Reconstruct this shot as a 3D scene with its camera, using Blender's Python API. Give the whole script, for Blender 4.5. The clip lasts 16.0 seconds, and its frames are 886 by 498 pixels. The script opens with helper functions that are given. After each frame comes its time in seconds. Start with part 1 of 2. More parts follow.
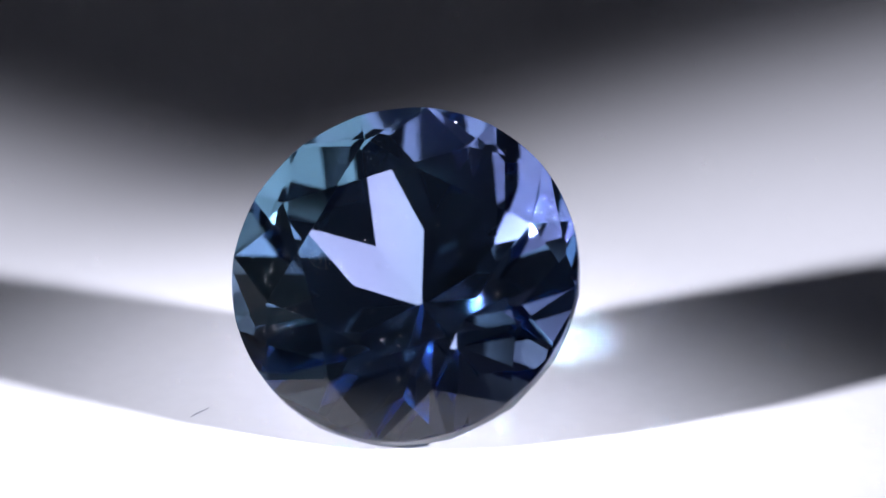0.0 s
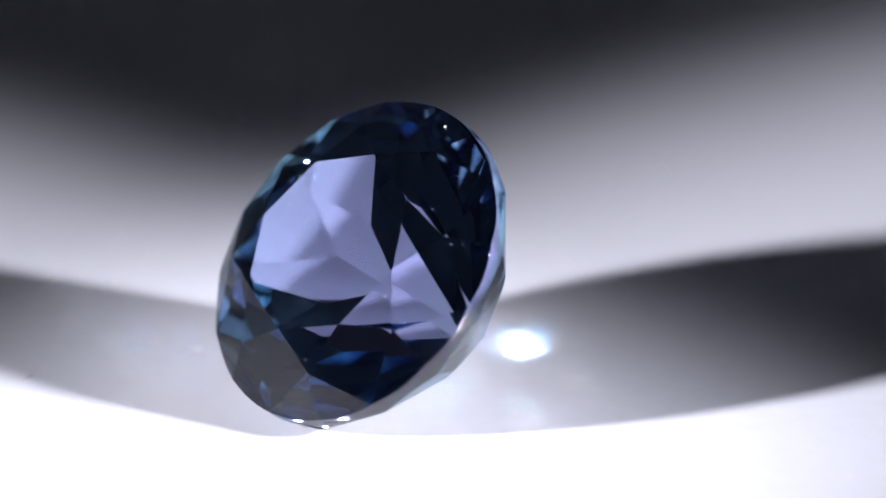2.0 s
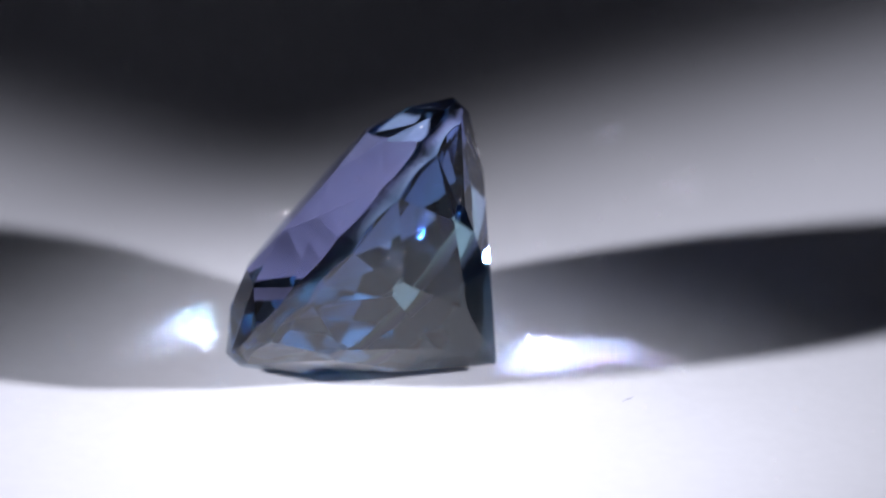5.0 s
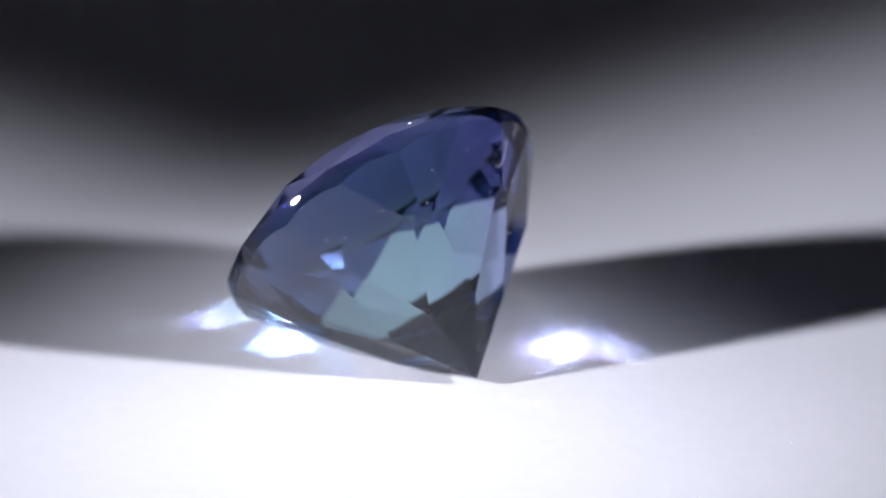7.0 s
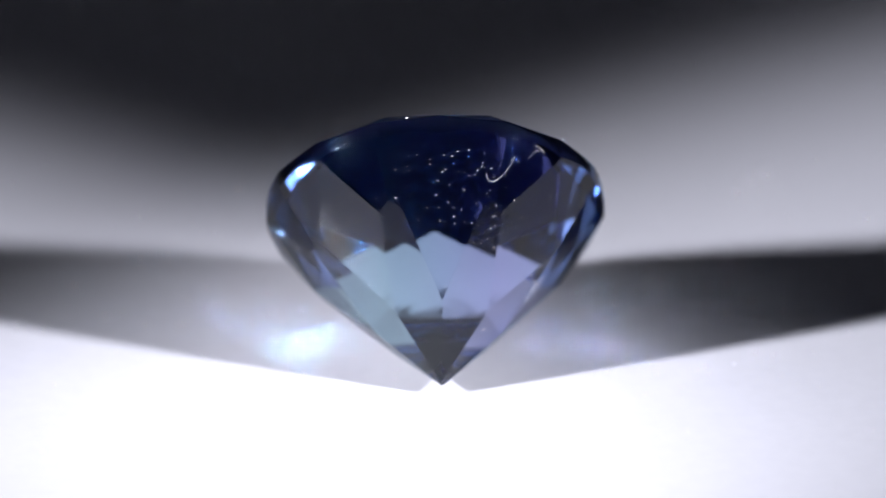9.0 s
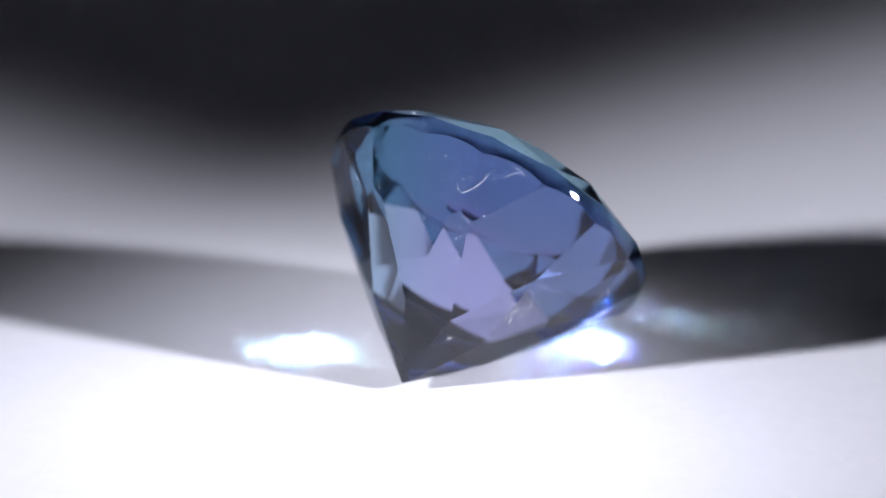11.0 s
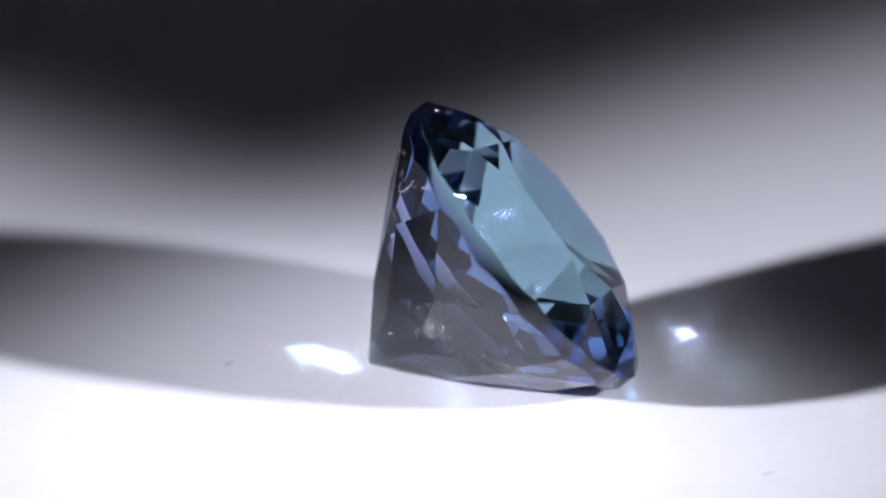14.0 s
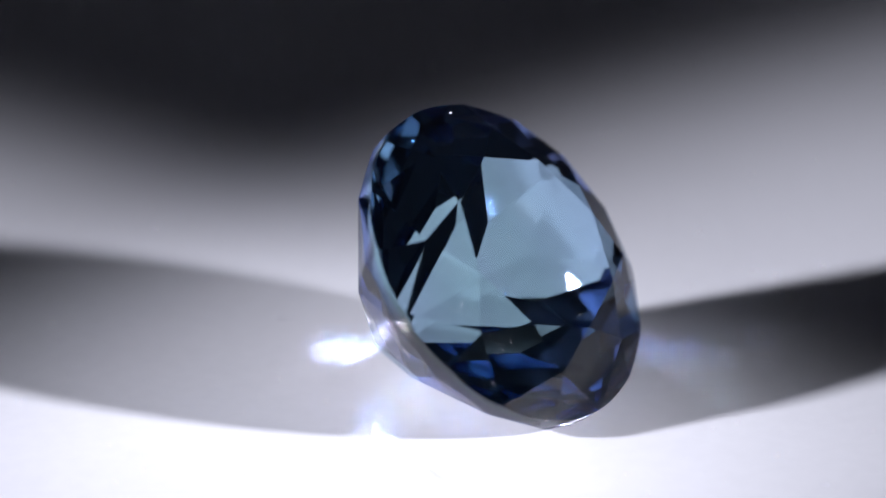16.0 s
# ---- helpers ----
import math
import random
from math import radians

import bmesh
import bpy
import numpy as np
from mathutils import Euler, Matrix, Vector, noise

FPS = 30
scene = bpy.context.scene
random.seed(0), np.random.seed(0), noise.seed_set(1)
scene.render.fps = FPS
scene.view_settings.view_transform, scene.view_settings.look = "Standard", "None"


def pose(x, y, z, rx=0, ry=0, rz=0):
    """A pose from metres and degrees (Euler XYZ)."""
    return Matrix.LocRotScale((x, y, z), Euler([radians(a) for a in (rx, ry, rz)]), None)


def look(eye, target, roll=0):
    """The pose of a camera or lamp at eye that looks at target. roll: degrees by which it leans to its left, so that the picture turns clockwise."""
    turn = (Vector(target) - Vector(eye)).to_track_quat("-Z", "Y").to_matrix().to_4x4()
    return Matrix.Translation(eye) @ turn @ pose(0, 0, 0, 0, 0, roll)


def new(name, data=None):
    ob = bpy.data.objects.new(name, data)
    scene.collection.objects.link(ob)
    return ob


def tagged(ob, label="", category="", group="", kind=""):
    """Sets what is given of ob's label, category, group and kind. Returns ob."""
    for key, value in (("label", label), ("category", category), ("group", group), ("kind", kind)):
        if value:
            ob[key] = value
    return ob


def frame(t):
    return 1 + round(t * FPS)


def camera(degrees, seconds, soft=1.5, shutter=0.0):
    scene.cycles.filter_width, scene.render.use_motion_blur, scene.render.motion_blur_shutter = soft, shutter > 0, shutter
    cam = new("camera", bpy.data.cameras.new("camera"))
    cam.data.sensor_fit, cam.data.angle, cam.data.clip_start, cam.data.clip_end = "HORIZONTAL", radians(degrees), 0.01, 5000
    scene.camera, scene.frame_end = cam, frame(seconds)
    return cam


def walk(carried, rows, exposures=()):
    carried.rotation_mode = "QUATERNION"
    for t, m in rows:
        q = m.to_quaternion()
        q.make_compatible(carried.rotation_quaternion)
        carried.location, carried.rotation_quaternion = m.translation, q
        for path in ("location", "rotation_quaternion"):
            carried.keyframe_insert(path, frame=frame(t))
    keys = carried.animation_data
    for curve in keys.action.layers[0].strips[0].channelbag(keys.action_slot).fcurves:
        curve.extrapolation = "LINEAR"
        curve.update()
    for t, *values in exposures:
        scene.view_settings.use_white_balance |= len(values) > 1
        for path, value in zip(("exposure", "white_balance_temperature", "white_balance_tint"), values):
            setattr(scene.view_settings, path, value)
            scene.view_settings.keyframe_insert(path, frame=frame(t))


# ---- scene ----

MM = 0.001
TURN = 18.33                     # degrees per second, clockwise seen from above


def spun(t):
    """The turntable's turn at t seconds."""
    return Matrix.Rotation(-radians(TURN * t), 4, "Z")


# ---- camera: stands still, looks down on the stone ----
cam = camera(12.0, 16.0, soft=1.5)
EYE = Vector((0.0, -91.07, 39.16)) * MM
AIM = Vector((math.sin(radians(0.157)) * math.cos(radians(21.61)), math.cos(radians(21.61)), -math.sin(radians(21.61))))
cam.data.dof.use_dof = True
cam.data.dof.focus_distance, cam.data.dof.aperture_fstop = 0.0962, 52.0
EXPOSURES = [(0.0, 0.78), (0.5, 0.67), (1.5, 0.5), (2.0, 0.5), (2.5, 0.44), (3.5, 0.19), (4.0, 0.16), (6.5, 0.21), (7.0, 0.06), (7.5, 0.04),
             (8.0, 0.07), (8.5, 0.21), (9.0, 0.28), (11.5, 0.23), (12.0, 0.18), (13.0, 0.26), (14.0, 0.29), (14.5, 0.26), (15.0, 0.18), (16.0, 0.12)]
walk(cam, [(0.0, look(EYE, EYE + AIM)), (16.0, look(EYE, EYE + AIM))], EXPOSURES)

# ---- light: a dim room and two small lamps standing to both sides in front of the stone ----
world = bpy.data.worlds.new("world")
scene.world = world
world.use_nodes = True
world.node_tree.nodes["Background"].inputs["Color"].default_value = (0.72, 0.75, 1.0, 1)
world.node_tree.nodes["Background"].inputs["Strength"].default_value = 0.0145
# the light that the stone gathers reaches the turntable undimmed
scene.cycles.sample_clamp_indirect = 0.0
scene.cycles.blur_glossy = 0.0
# facets throw the light to and fro many times
scene.cycles.max_bounces, scene.cycles.glossy_bounces, scene.cycles.transmission_bounces = 20, 9, 16


def spot(name, place, target, power, cone, blend, radius, colour):
    data = bpy.data.lights.new(name, "SPOT")
    data.energy, data.spot_size, data.spot_blend = power, radians(cone), blend
    data.shadow_soft_size, data.color = radius, colour
    ob = new(name, data)
    ob.matrix_world = look([c * MM for c in place], [c * MM for c in target])
    return ob


spot("lamp_right", (63.8, -28.2, 31.2), (-60.2, 9.7, 0.0), 0.64, 33.0, 0.8, 3.3 * MM, (0.935, 0.94, 1.105))
spot("lamp_left", (-68.7, -30.2, 31.3), (47.2, 17.6, 0.0), 0.82, 28.0, 1.0, 3.3 * MM, (0.935, 0.94, 1.105))


# ---- materials ----
def material(name):
    m = bpy.data.materials.new(name)
    m.use_nodes = True
    nodes, links = m.node_tree.nodes, m.node_tree.links
    for n in list(nodes):
        nodes.remove(n)
    out = nodes.new("ShaderNodeOutputMaterial")
    return m, nodes, links, out


def principled(name, colour, rough, metal=0.0, spread=0.06, scale=300.0, bump=0.0):
    m, nodes, links, out = material(name)
    b = nodes.new("ShaderNodeBsdfPrincipled")
    b.inputs["Roughness"].default_value, b.inputs["Metallic"].default_value = rough, metal
    co = nodes.new("ShaderNodeTexCoord")
    big, fine = nodes.new("ShaderNodeTexNoise"), nodes.new("ShaderNodeTexNoise")
    big.inputs["Scale"].default_value, fine.inputs["Scale"].default_value = scale, scale * 14
    big.inputs["Detail"].default_value = fine.inputs["Detail"].default_value = 4
    add = nodes.new("ShaderNodeMath")
    add.operation = "ADD"
    ramp = nodes.new("ShaderNodeMapRange")
    ramp.inputs["From Min"].default_value, ramp.inputs["From Max"].default_value = 0.6, 1.4
    mix = nodes.new("ShaderNodeMix")
    mix.data_type = "RGBA"
    mix.inputs["A"].default_value = (*[c * (1 - spread) for c in colour], 1)
    mix.inputs["B"].default_value = (*[min(1, c * (1 + spread)) for c in colour], 1)
    links.new(co.outputs["Object"], big.inputs["Vector"])
    links.new(co.outputs["Object"], fine.inputs["Vector"])
    links.new(big.outputs["Fac"], add.inputs[0])
    links.new(fine.outputs["Fac"], add.inputs[1])
    links.new(add.outputs["Value"], ramp.inputs["Value"])
    links.new(ramp.outputs["Result"], mix.inputs["Factor"])
    links.new(mix.outputs["Result"], b.inputs["Base Color"])
    if bump:
        bp = nodes.new("ShaderNodeBump")
        bp.inputs["Strength"].default_value, bp.inputs["Distance"].default_value = bump, 0.00004
        links.new(fine.outputs["Fac"], bp.inputs["Height"])
        links.new(bp.outputs["Normal"], b.inputs["Normal"])
    links.new(b.outputs["BSDF"], out.inputs["Surface"])
    return m


def crystal(name, rough, relief=0.0):
    """Blue crystal with colour zones: violet on one side of the crystal, teal on the other."""
    m, nodes, links, out = material(name)
    through_it, off_it, g = nodes.new("ShaderNodeBsdfRefraction"), nodes.new("ShaderNodeBsdfGlossy"), nodes.new("ShaderNodeMixShader")
    through_it.distribution = off_it.distribution = "BECKMANN"
    through_it.inputs["IOR"].default_value = 1.715
    through_it.inputs["Roughness"].default_value = off_it.inputs["Roughness"].default_value = rough
    fresnel = nodes.new("ShaderNodeFresnel")
    fresnel.inputs["IOR"].default_value = 1.715
    links.new(fresnel.outputs["Fac"], g.inputs["Fac"])
    links.new(through_it.outputs["BSDF"], g.inputs[1])
    links.new(off_it.outputs["BSDF"], g.inputs[2])
    co = nodes.new("ShaderNodeTexCoord")
    sep = nodes.new("ShaderNodeSeparateXYZ")
    zone = nodes.new("ShaderNodeMapRange")
    zone.interpolation_type = "SMOOTHSTEP"
    zone.inputs["From Min"].default_value, zone.inputs["From Max"].default_value = -1.6 * MM, 1.6 * MM
    mix = nodes.new("ShaderNodeMix")
    mix.data_type = "RGBA"
    mix.inputs["A"].default_value = (0.565, 0.58, 0.88, 1)
    mix.inputs["B"].default_value = (0.50, 0.72, 0.785, 1)
    links.new(co.outputs["Object"], sep.inputs[0])
    half = nodes.new("ShaderNodeMapRange")
    half.inputs["From Min"].default_value, half.inputs["From Max"].default_value = -0.2 * MM, 0.1 * MM
    half.inputs["To Min"].default_value, half.inputs["To Max"].default_value = 1.0, -0.7
    mul = nodes.new("ShaderNodeMath")
    mul.operation = "MULTIPLY"
    links.new(sep.outputs["Z"], half.inputs["Value"])
    links.new(sep.outputs["X"], mul.inputs[0])
    links.new(half.outputs["Result"], mul.inputs[1])
    links.new(mul.outputs["Value"], zone.inputs["Value"])
    links.new(zone.outputs["Result"], mix.inputs["Factor"])
    # brightness put into the tint: crown mixed halfway to white, pavilion left full
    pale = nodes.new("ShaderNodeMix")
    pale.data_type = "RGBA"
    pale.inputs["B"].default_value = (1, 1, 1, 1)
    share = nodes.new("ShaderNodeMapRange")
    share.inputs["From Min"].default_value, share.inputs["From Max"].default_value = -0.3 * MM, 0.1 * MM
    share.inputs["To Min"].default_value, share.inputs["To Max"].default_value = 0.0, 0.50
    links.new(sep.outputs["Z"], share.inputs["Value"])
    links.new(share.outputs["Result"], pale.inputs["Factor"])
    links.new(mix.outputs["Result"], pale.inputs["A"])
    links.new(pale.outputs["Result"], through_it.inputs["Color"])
    # light thrown back wholly inside goes a long way through the crystal; what the outer face mirrors stays white
    whole, gloss = nodes.new("ShaderNodeMapRange"), nodes.new("ShaderNodeMix")
    gloss.data_type = "RGBA"
    whole.inputs["From Min"].default_value, whole.inputs["From Max"].default_value = 0.5, 0.98
    links.new(fresnel.outputs["Fac"], whole.inputs["Value"])
    links.new(whole.outputs["Result"], gloss.inputs["Factor"])
    gloss.inputs["A"].default_value = (0.78, 0.78, 0.78, 1)
    # shade put into the tint: inner mirroring gets darker towards the table
    lid_shade, dim = nodes.new("ShaderNodeMapRange"), nodes.new("ShaderNodeMix")
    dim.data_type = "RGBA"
    lid_shade.inputs["From Min"].default_value, lid_shade.inputs["From Max"].default_value = 0.7 * MM, 1.1 * MM
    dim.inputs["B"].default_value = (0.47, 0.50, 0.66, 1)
    links.new(sep.outputs["Z"], lid_shade.inputs["Value"])
    links.new(lid_shade.outputs["Result"], dim.inputs["Factor"])
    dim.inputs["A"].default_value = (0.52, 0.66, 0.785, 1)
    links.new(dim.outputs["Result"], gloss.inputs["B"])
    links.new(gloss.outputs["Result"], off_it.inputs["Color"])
    if relief:
        grain, bp = nodes.new("ShaderNodeTexNoise"), nodes.new("ShaderNodeBump")
        grain.inputs["Scale"].default_value, grain.inputs["Detail"].default_value = 3500, 2
        bp.inputs["Strength"].default_value, bp.inputs["Distance"].default_value = relief, 0.00003
        links.new(co.outputs["Object"], grain.inputs["Vector"])
        links.new(grain.outputs["Fac"], bp.inputs["Height"])
        for node in (through_it, off_it, fresnel):
            links.new(bp.outputs["Normal"], node.inputs["Normal"])
    links.new(g.outputs["Shader"], out.inputs["Surface"])
    return m


PLATE = principled("white_acrylic", (0.80, 0.80, 0.81), 0.16, spread=0.03, scale=160)
BOARD = principled("pale_board", (0.72, 0.72, 0.74), 0.7, spread=0.05, scale=60, bump=0.2)
TABLE = principled("dark_table", (0.05, 0.05, 0.055), 0.6, spread=0.2, scale=40)
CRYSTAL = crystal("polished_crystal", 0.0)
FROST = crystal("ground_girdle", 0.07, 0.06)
LINT = principled("lint", (0.75, 0.75, 0.78), 0.8, spread=0.1, scale=4000)
GREY_LINT = principled("grey_lint", (0.55, 0.55, 0.59), 0.8, spread=0.2, scale=4000)


def part(name, bm, mat, parent=None, label=""):
    me = bpy.data.meshes.new(name)
    bm.to_mesh(me)
    bm.free()
    for mm in (mat if isinstance(mat, tuple) else (mat,)):
        me.materials.append(mm)
    ob = new(name, me)
    ob.parent = parent
    return tagged(ob, label) if label else ob


# ---- table and turntable ----
def disc(radius, top, bottom, edge, n=160):
    """A turned disc with a rounded rim."""
    prof = [(0.0, bottom), (radius - edge, bottom)]
    prof += [(radius - edge + edge * math.sin(a), bottom + edge - edge * math.cos(a)) for a in (0.5, 1.05, 1.57)]
    prof += [(radius - edge + edge * math.cos(a), top - edge + edge * math.sin(a)) for a in (0.0, 0.5, 1.05, 1.57)]
    prof += [(0.0, top)]
    bm = bmesh.new()
    rings = []
    for r, z in prof:
        if r == 0:
            rings.append([bm.verts.new((0, 0, z * MM))])
        else:
            rings.append([bm.verts.new((r * MM * math.cos(i * math.tau / n), r * MM * math.sin(i * math.tau / n), z * MM)) for i in range(n)])
    for a, b in zip(rings, rings[1:]):
        for i in range(n):
            j = (i + 1) % n
            loop = [a[i % len(a)], a[j % len(a)], b[j % len(b)], b[i % len(b)]]
            bm.faces.new(list(dict.fromkeys(loop)))
    bmesh.ops.recalc_face_normals(bm, faces=bm.faces)
    return bm


bm = bmesh.new()
bmesh.ops.create_cube(bm, size=1, matrix=Matrix.Translation((0, 0, -0.032)) @ Matrix.Diagonal((0.8, 0.8, 0.04, 1)))
tagged(part("tabletop", bm, TABLE), "plain dark table under the turntable", "table", kind="structure")


def wall(name, x, y, wide, deep):
    """A plain upright pale board on the table, unseen, added to bounce light."""
    bm = bmesh.new()
    m = Matrix.Translation(Vector((x, y, 113.0)) * MM) @ Matrix.Diagonal((wide * MM, deep * MM, 250 * MM, 1))
    bmesh.ops.create_cube(bm, size=1, matrix=m)
    bmesh.ops.bevel(bm, geom=bm.edges[:], offset=0.8 * MM, segments=2, profile=0.5, affect="EDGES")
    tagged(part(name, bm, BOARD), "unseen pale matt board added on the table to bounce light into the stone", "wall", kind="structure")


# added reflectors out of view: they brighten the stone's facets and inside
wall("bounce_board_north", 0, 153, 312, 6)
wall("bounce_board_south", 0, -153, 312, 6)
wall("bounce_board_east", 153, 0, 6, 299)
wall("bounce_board_west", -153, 0, 6, 299)
turntable = tagged(part("turntable", disc(75, 0.0, -12.0, 1.0), PLATE),
                   "white glossy acrylic turntable turning slowly", "turntable")

# ---- the cut stone ----
R, GIRDLE, TABLE_R, TABLE_H, DEPTH, STAR_R = 4.0, 0.30, 2.28, 1.13, 4.76, 3.12
SLOPE, JOINT_R, TIP_R, LOW_EDGE = radians(50.4), 2.95, 1.52, 0.335


def polar(deg, r, h):
    return Vector((r * math.cos(radians(deg)), r * math.sin(radians(deg)), h))


def facet_planes():
    """Planes of a round brilliant as (point, outward normal): pavilion and crown."""
    rnd = random.Random(7)

    def plane(a, b, c, wobble):
        n = (b - a).cross(c - a).normalized()
        mid = (a + b + c) / 3
        if n.dot(mid) < 0:
            n = -n
        n = (n + Vector([rnd.uniform(-wobble, wobble) for _ in range(3)])).normalized()
        return mid, n

    low, high = [], [(Vector((0, 0, TABLE_H)), Vector((0.004, -0.003, 1)).normalized())]
    hj = -LOW_EDGE - math.tan(SLOPE) * (R - JOINT_R * math.cos(radians(22.5)))
    hv = -LOW_EDGE - math.tan(SLOPE) * (R - TIP_R)
    slope_c = (TABLE_H - GIRDLE / 2) / (R - TABLE_R)
    hs = TABLE_H - slope_c * (STAR_R * math.cos(radians(22.5)) - TABLE_R)
    for k in range(8):
        a = 90 + 45 * k
        rests = a % 360 == 270
        # long kites between girdle and tip
        wob = 0.0 if rests else 0.005
        n = Vector((math.cos(radians(a)) * math.sin(SLOPE), math.sin(radians(a)) * math.sin(SLOPE), -math.cos(SLOPE)))
        n = (n + Vector([rnd.uniform(-wob, wob) for _ in range(3)])).normalized()
        low.append((polar(a, TIP_R, hv), n))
        # shallow facets that meet in the culet
        low.append(plane(Vector((0, 0, -DEPTH)), polar(a, TIP_R, hv), polar(a + 45, TIP_R, hv), 0.004))
        for s in (-1, 1):
            low.append(plane(polar(a + 22.5 * s, JOINT_R, hj), polar(a, R, -LOW_EDGE), polar(a + 22.5 * s, R, -LOW_EDGE), 0.008))
            high.append(plane(polar(a + 22.5 * s, STAR_R, hs), polar(a, R, GIRDLE / 2), polar(a + 22.5 * s, R, GIRDLE / 2), 0.006))
        high.append(plane(polar(a, TABLE_R, TABLE_H), polar(a - 22.5, STAR_R, hs), polar(a + 22.5, STAR_R, hs), 0.004))
        high.append(plane(polar(a, TABLE_R, TABLE_H), polar(a + 45, TABLE_R, TABLE_H), polar(a + 22.5, STAR_R, hs), 0.004))
    # one facet at the culet is ground a little off true
    mid, n = low[SKEW]
    low[SKEW] = (mid, (n + Vector((0.022, 0.004, -0.019))).normalized())
    return low, high


SKEW = 5
LOW, HIGH = facet_planes()


def on_stone(x, y, below=True):
    """The point of the stone's surface at (x, y), and the normal there."""
    best = None
    for p, n in (LOW if below else HIGH):
        h = p.z - (n.x * (x - p.x) + n.y * (y - p.y)) / n.z
        if best is None or (h > best[0] if below else h < best[0]):
            best = (h, n)
    return Vector((x, y, best[0])), best[1]


def cut_stone():
    bm = bmesh.new()
    bmesh.ops.create_cone(bm, cap_ends=True, segments=120, radius1=R, radius2=R, depth=14)
    for p, n in LOW + HIGH:
        geom = bm.verts[:] + bm.edges[:] + bm.faces[:]
        cut = bmesh.ops.bisect_plane(bm, geom=geom, dist=1e-6, plane_co=p, plane_no=n, clear_outer=True)["geom_cut"]
        edges = [e for e in cut if isinstance(e, bmesh.types.BMEdge)]
        if len(edges) > 2:
            bmesh.ops.contextual_create(bm, geom=edges)
    bmesh.ops.remove_doubles(bm, verts=bm.verts, dist=1e-4)
    bmesh.ops.recalc_face_normals(bm, faces=bm.faces)
    for f in bm.faces:
        f.material_index = 1 if abs(f.normal.z) < 0.05 else 0
    rim = [e for e in bm.edges if len(e.link_faces) == 2 and sum(f.material_index for f in e.link_faces) == 1]
    worn = bmesh.ops.bevel(bm, geom=rim, offset=0.026, segments=3, profile=0.5, affect="EDGES", clamp_overlap=True, material=0)["faces"]
    for f in worn:
        f.material_index = 2
    bmesh.ops.scale(bm, vec=(MM, MM, MM), verts=bm.verts)
    return bm


def faces_of(faces):
    """A mesh of its own from some faces of the stone."""
    bm, made = bmesh.new(), {}
    for f in faces:
        for v in f.verts:
            if v not in made:
                made[v] = bm.verts.new(v.co)
        face = bm.faces.new([made[v] for v in f.verts])
        face.material_index = 1 if f.material_index == 1 else 0
        face.smooth = True
    return bm


AXIS_AZ, TILT = radians(-102.5), math.pi / 2 - SLOPE
axis = Vector((math.cos(TILT) * math.cos(AXIS_AZ), math.cos(TILT) * math.sin(AXIS_AZ), math.sin(TILT)))
side = Vector((0, 0, 1)).cross(axis).normalized()
up = axis.cross(side)
CULET = Vector((0.165, 1.50, 0.0)) * MM
REST = Matrix((side, up, axis)).transposed().to_4x4()
REST.translation = CULET + axis * DEPTH * MM
gemstone = tagged(new("gemstone"), "round brilliant-cut violet-blue gemstone lying on its pavilion", "gemstone")
stone = cut_stone()
REST.translation.z += 0.004 * MM - min((REST @ v.co).z for v in stone.verts)
gemstone.matrix_world = REST
part("girdle", faces_of([f for f in stone.faces if f.material_index]), (CRYSTAL, FROST), gemstone, "thin finely ground rim between crown and pavilion")
for f in stone.faces:
    if f.material_index == 0:
        above = f.calc_center_median().z > 0
        kind = "table_facet" if f.normal.z > 0.99 else "crown_facet" if above else "pavilion_facet"
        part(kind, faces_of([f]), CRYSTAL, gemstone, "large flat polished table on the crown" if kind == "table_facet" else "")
stone.free()


# ---- scratches, lint and dust ----
def strand(points, radius, sides=6):
    """A thin fibre along the points, in millimetres, with tapered ends."""
    bm = bmesh.new()
    pts = [Vector(p) for p in points]
    fine = []
    for i in range(len(pts) - 1):
        a, b = pts[max(i - 1, 0)], pts[i]
        c, d = pts[i + 1], pts[min(i + 2, len(pts) - 1)]
        for k in range(5):
            u = k / 5
            fine.append(0.5 * (2 * b + (c - a) * u + (2 * a - 5 * b + 4 * c - d) * u * u + (3 * b - a - 3 * c + d) * u ** 3))
    fine.append(pts[-1])
    rings = []
    for i, p in enumerate(fine):
        along = (fine[min(i + 1, len(fine) - 1)] - fine[max(i - 1, 0)]).normalized()
        u = along.orthogonal().normalized()
        v = along.cross(u)
        s = i / (len(fine) - 1)
        r = radius * (0.35 + 0.65 * math.sin(math.pi * min(max(s, 0.04), 0.96)) ** 0.5)
        rings.append([bm.verts.new((p + u * r * math.cos(j * math.tau / sides) + v * r * math.sin(j * math.tau / sides)) * MM) for j in range(sides)])
    for a, b in zip(rings, rings[1:]):
        for j in range(sides):
            bm.faces.new((a[j], a[(j + 1) % sides], b[(j + 1) % sides], b[j]))
    bm.faces.new(rings[0][::-1])
    bm.faces.new(rings[-1])
    bmesh.ops.recalc_face_normals(bm, faces=bm.faces)
    return bm


def on_facet(points, below, lift):
    """Points laid on the stone's facets and lifted off them by a hair."""
    made = []
    for x, y in points:
        p, n = on_stone(x, y, below)
        made.append(p + n * lift)
    return made


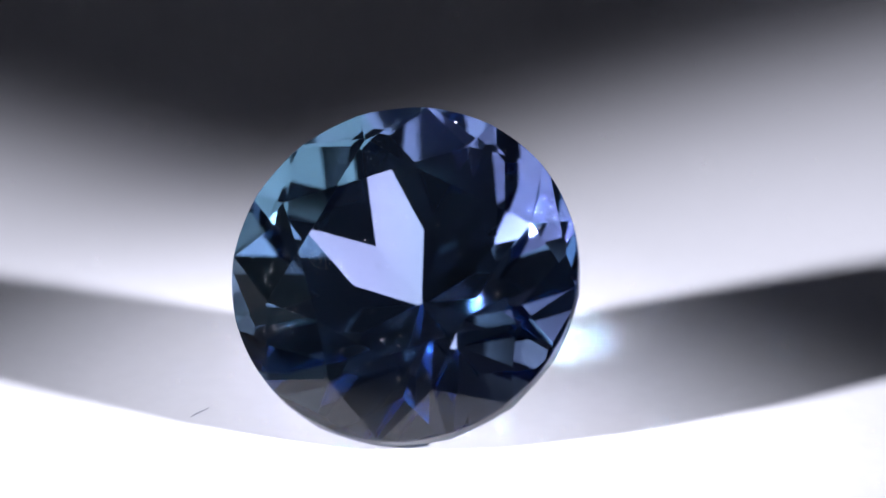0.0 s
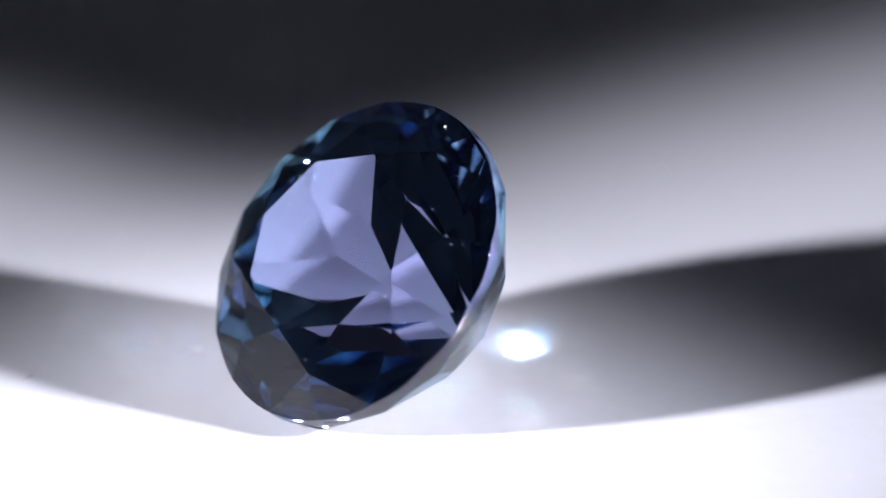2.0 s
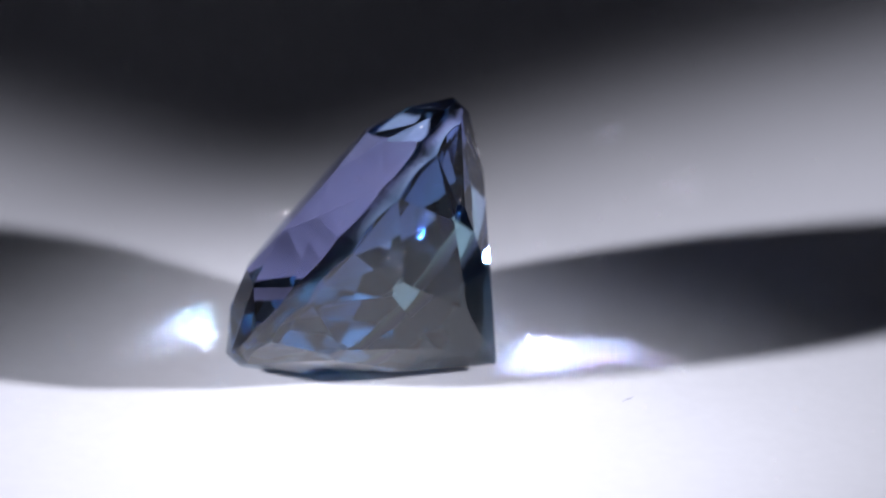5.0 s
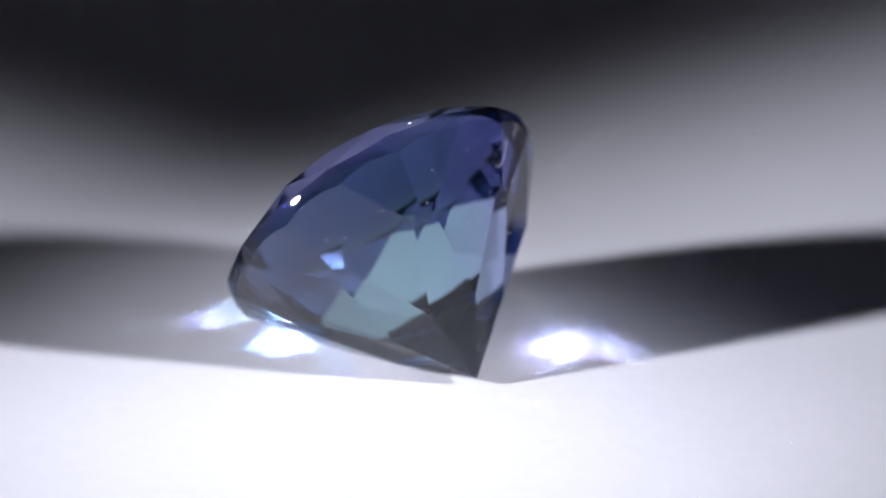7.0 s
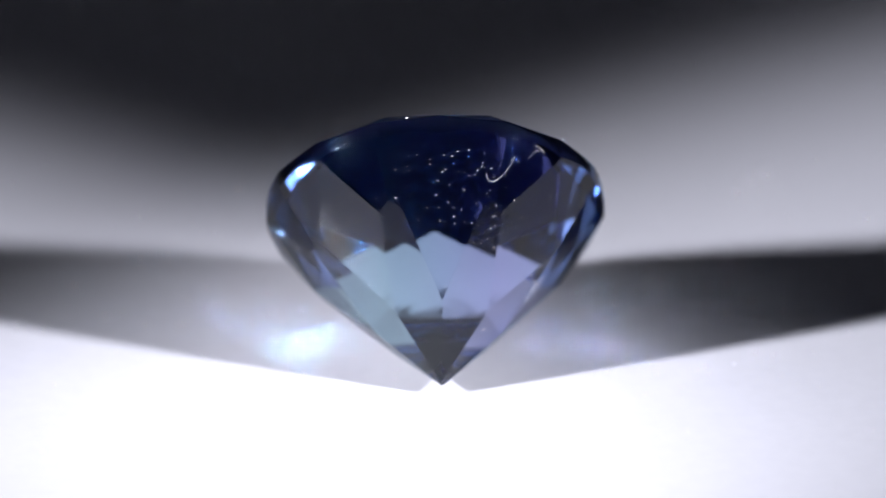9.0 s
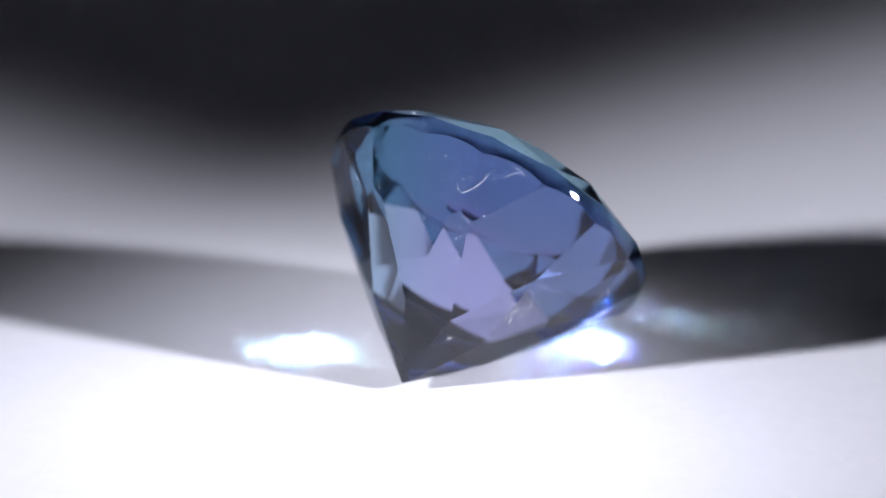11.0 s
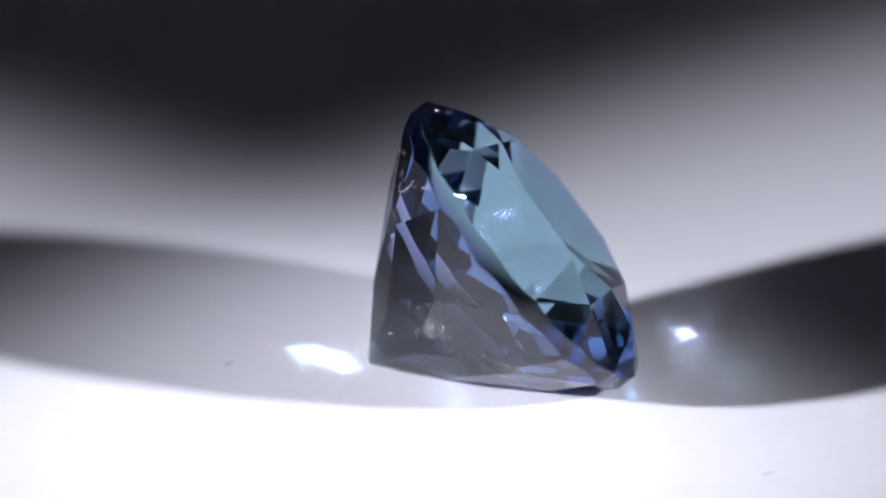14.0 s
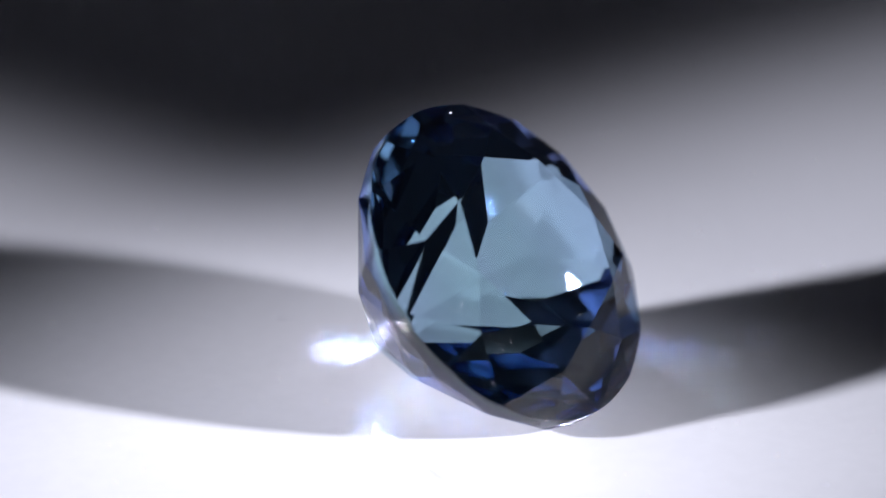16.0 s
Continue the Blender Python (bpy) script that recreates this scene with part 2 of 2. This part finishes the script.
SCRATCHES = [
    (True, 0.0034, ((-1.05, 3.32), (-1.08, 3.24), (-1.17, 3.20), (-1.30, 3.21), (-1.50, 3.24), (-1.64, 3.30), (-1.72, 3.36))),
    (True, 0.0027, ((-2.04, 3.19), (-2.20, 3.20), (-2.34, 3.16))),
    (True, 0.0027, ((-2.18, 3.30), (-2.31, 3.21), (-2.42, 3.08))),
    (True, 0.007, ((-3.52, -0.55), (-3.48, -0.69), (-3.43, -0.84))),
    (True, 0.008, ((-0.93, 0.58), (-0.97, 0.60), (-1.03, 0.57))),
]
for below, radius, points in SCRATCHES:
    part("scratch", strand(on_facet(points, below, 0.003), radius), LINT, gemstone, "fine white scratch on a facet")


def specks(spots, seed):
    """Dust grains on the stone: (x, y, below, how many, spread, size)."""
    rnd = random.Random(seed)
    bm = bmesh.new()
    for x, y, below, count, spread, size in spots:
        for _ in range(count):
            px, py = x + rnd.gauss(0, spread), y + rnd.gauss(0, spread)
            if px * px + py * py > 3.85 ** 2:
                continue
            p, n = on_stone(px, py, below)
            s = size * rnd.uniform(0.45, 1.15)
            m = Matrix.Translation(p * MM) @ n.to_track_quat("Z", "Y").to_matrix().to_4x4()
            m = m @ Matrix.Rotation(rnd.uniform(0, 6.28), 4, "Z") @ Matrix.Diagonal((s * MM * rnd.uniform(0.7, 1.6), s * MM, s * MM * 0.7, 1))
            bmesh.ops.create_icosphere(bm, subdivisions=1, radius=1.0, matrix=m)
    return bm


PAVILION_DUST = [(2.06, 2.66), (1.98, 2.68), (-0.26, 3.67), (-0.65, 3.69), (-0.84, 3.40), (-0.04, 3.44), (-0.16, 2.98), (0.05, 2.73),
                 (-0.29, 2.77), (-0.70, 2.67), (-1.14, 2.48), (-1.70, 2.73), (2.71, 1.91), (1.04, 3.03), (0.53, 2.73), (-0.51, 3.18),
                 (-2.12, 2.51), (-3.39, -0.57), (-2.50, 1.18), (-1.58, 1.85), (-2.72, -0.62), (1.51, -0.26), (2.42, 1.91), (1.48, 2.88), (3.04, 1.68)]
CROWN_DUST = [(0.86, 3.55), (-0.57, -3.08), (-0.42, -3.63), (0.37, -3.75), (-3.07, -2.25), (-2.91, -0.43), (-3.02, -0.69), (-2.19, -1.51),
              (0.48, 0.67), (-1.65, 0.42), (-1.24, 1.27), (3.07, 1.12), (2.39, -0.61), (-0.04, -1.93), (-0.65, -2.75), (-2.90, -2.30), (-0.77, 0.37)]
spots = [(x, y, True, 1, 0.0, 0.0140) for x, y in PAVILION_DUST] + [(x, y, False, 1, 0.0, 0.011) for x, y in CROWN_DUST]
spots += [(-2.25, 0.40, True, 80, 0.13, 0.0115), (-2.25, 0.45, True, 150, 0.32, 0.0085), (-0.7, 2.9, True, 110, 0.7, 0.0090), (-2.5, -1.65, False, 45, 0.22, 0.006),
          (-3.0, -0.6, False, 20, 0.25, 0.007), (-3.0, 1.0, True, 25, 0.6, 0.007), (1.4, 2.4, True, 40, 0.8, 0.0068), (0.0, -2.9, False, 25, 0.7, 0.007), (0.2, 0.2, False, 25, 1.2, 0.006)]
dust = tagged(part("dust", specks(spots, 3), LINT), "fine white dust on the stone's facets", "dust", kind="stuff")
dust.matrix_world = REST
pinhead = tagged(part("dust_grain", specks([(0.74, 3.62, False, 1, 0.0, 0.03)], 5), LINT), "white grain stuck on the stone's rim", "dust")
pinhead.matrix_world = REST

FIBRES = [
    (0.017, ((-7.46, -5.74), (-7.41, -5.82), (-7.36, -5.90), (-7.36, -6.00), (-7.39, -6.12)), "short curved grey fibre on the white turntable"),
    (0.009, ((-5.15, -2.15), (-5.28, -2.32), (-5.42, -2.46), (-5.53, -2.66)), "thin pale fibre on the white turntable"),
    (0.010, ((1.68, 4.46), (1.56, 4.53), (1.50, 4.64), (1.40, 4.70)), "short bent fibre on the white turntable"),
    (0.014, ((-1.83, 8.82), (-1.78, 8.90), (-1.79, 8.98)), "dark speck of lint on the white turntable"),
    (0.016, ((-6.92, 1.45), (-7.02, 1.50)), "tiny grey speck on the white turntable"),
    (0.014, ((-2.52, -10.40), (-2.42, -10.50), (-2.46, -10.62)), "pale curled fibre on the white turntable"),
]
lint = []
for radius, points, label in FIBRES:
    lint.append(tagged(part("lint_fibre", strand([(x, y, radius + 0.002) for x, y in points], radius), GREY_LINT), label, "lint", "lint on the turntable"))


# ---- what moves: the turntable and all that lies on it turn together ----
def motions():
    steps = [i * 0.5 for i in range(33)]
    walk(turntable, [(t, spun(t)) for t in steps])
    for thing in (gemstone, dust, pinhead):
        walk(thing, [(t, spun(t) @ REST) for t in steps])
    for thing in lint:
        walk(thing, [(t, spun(t)) for t in steps])


motions()
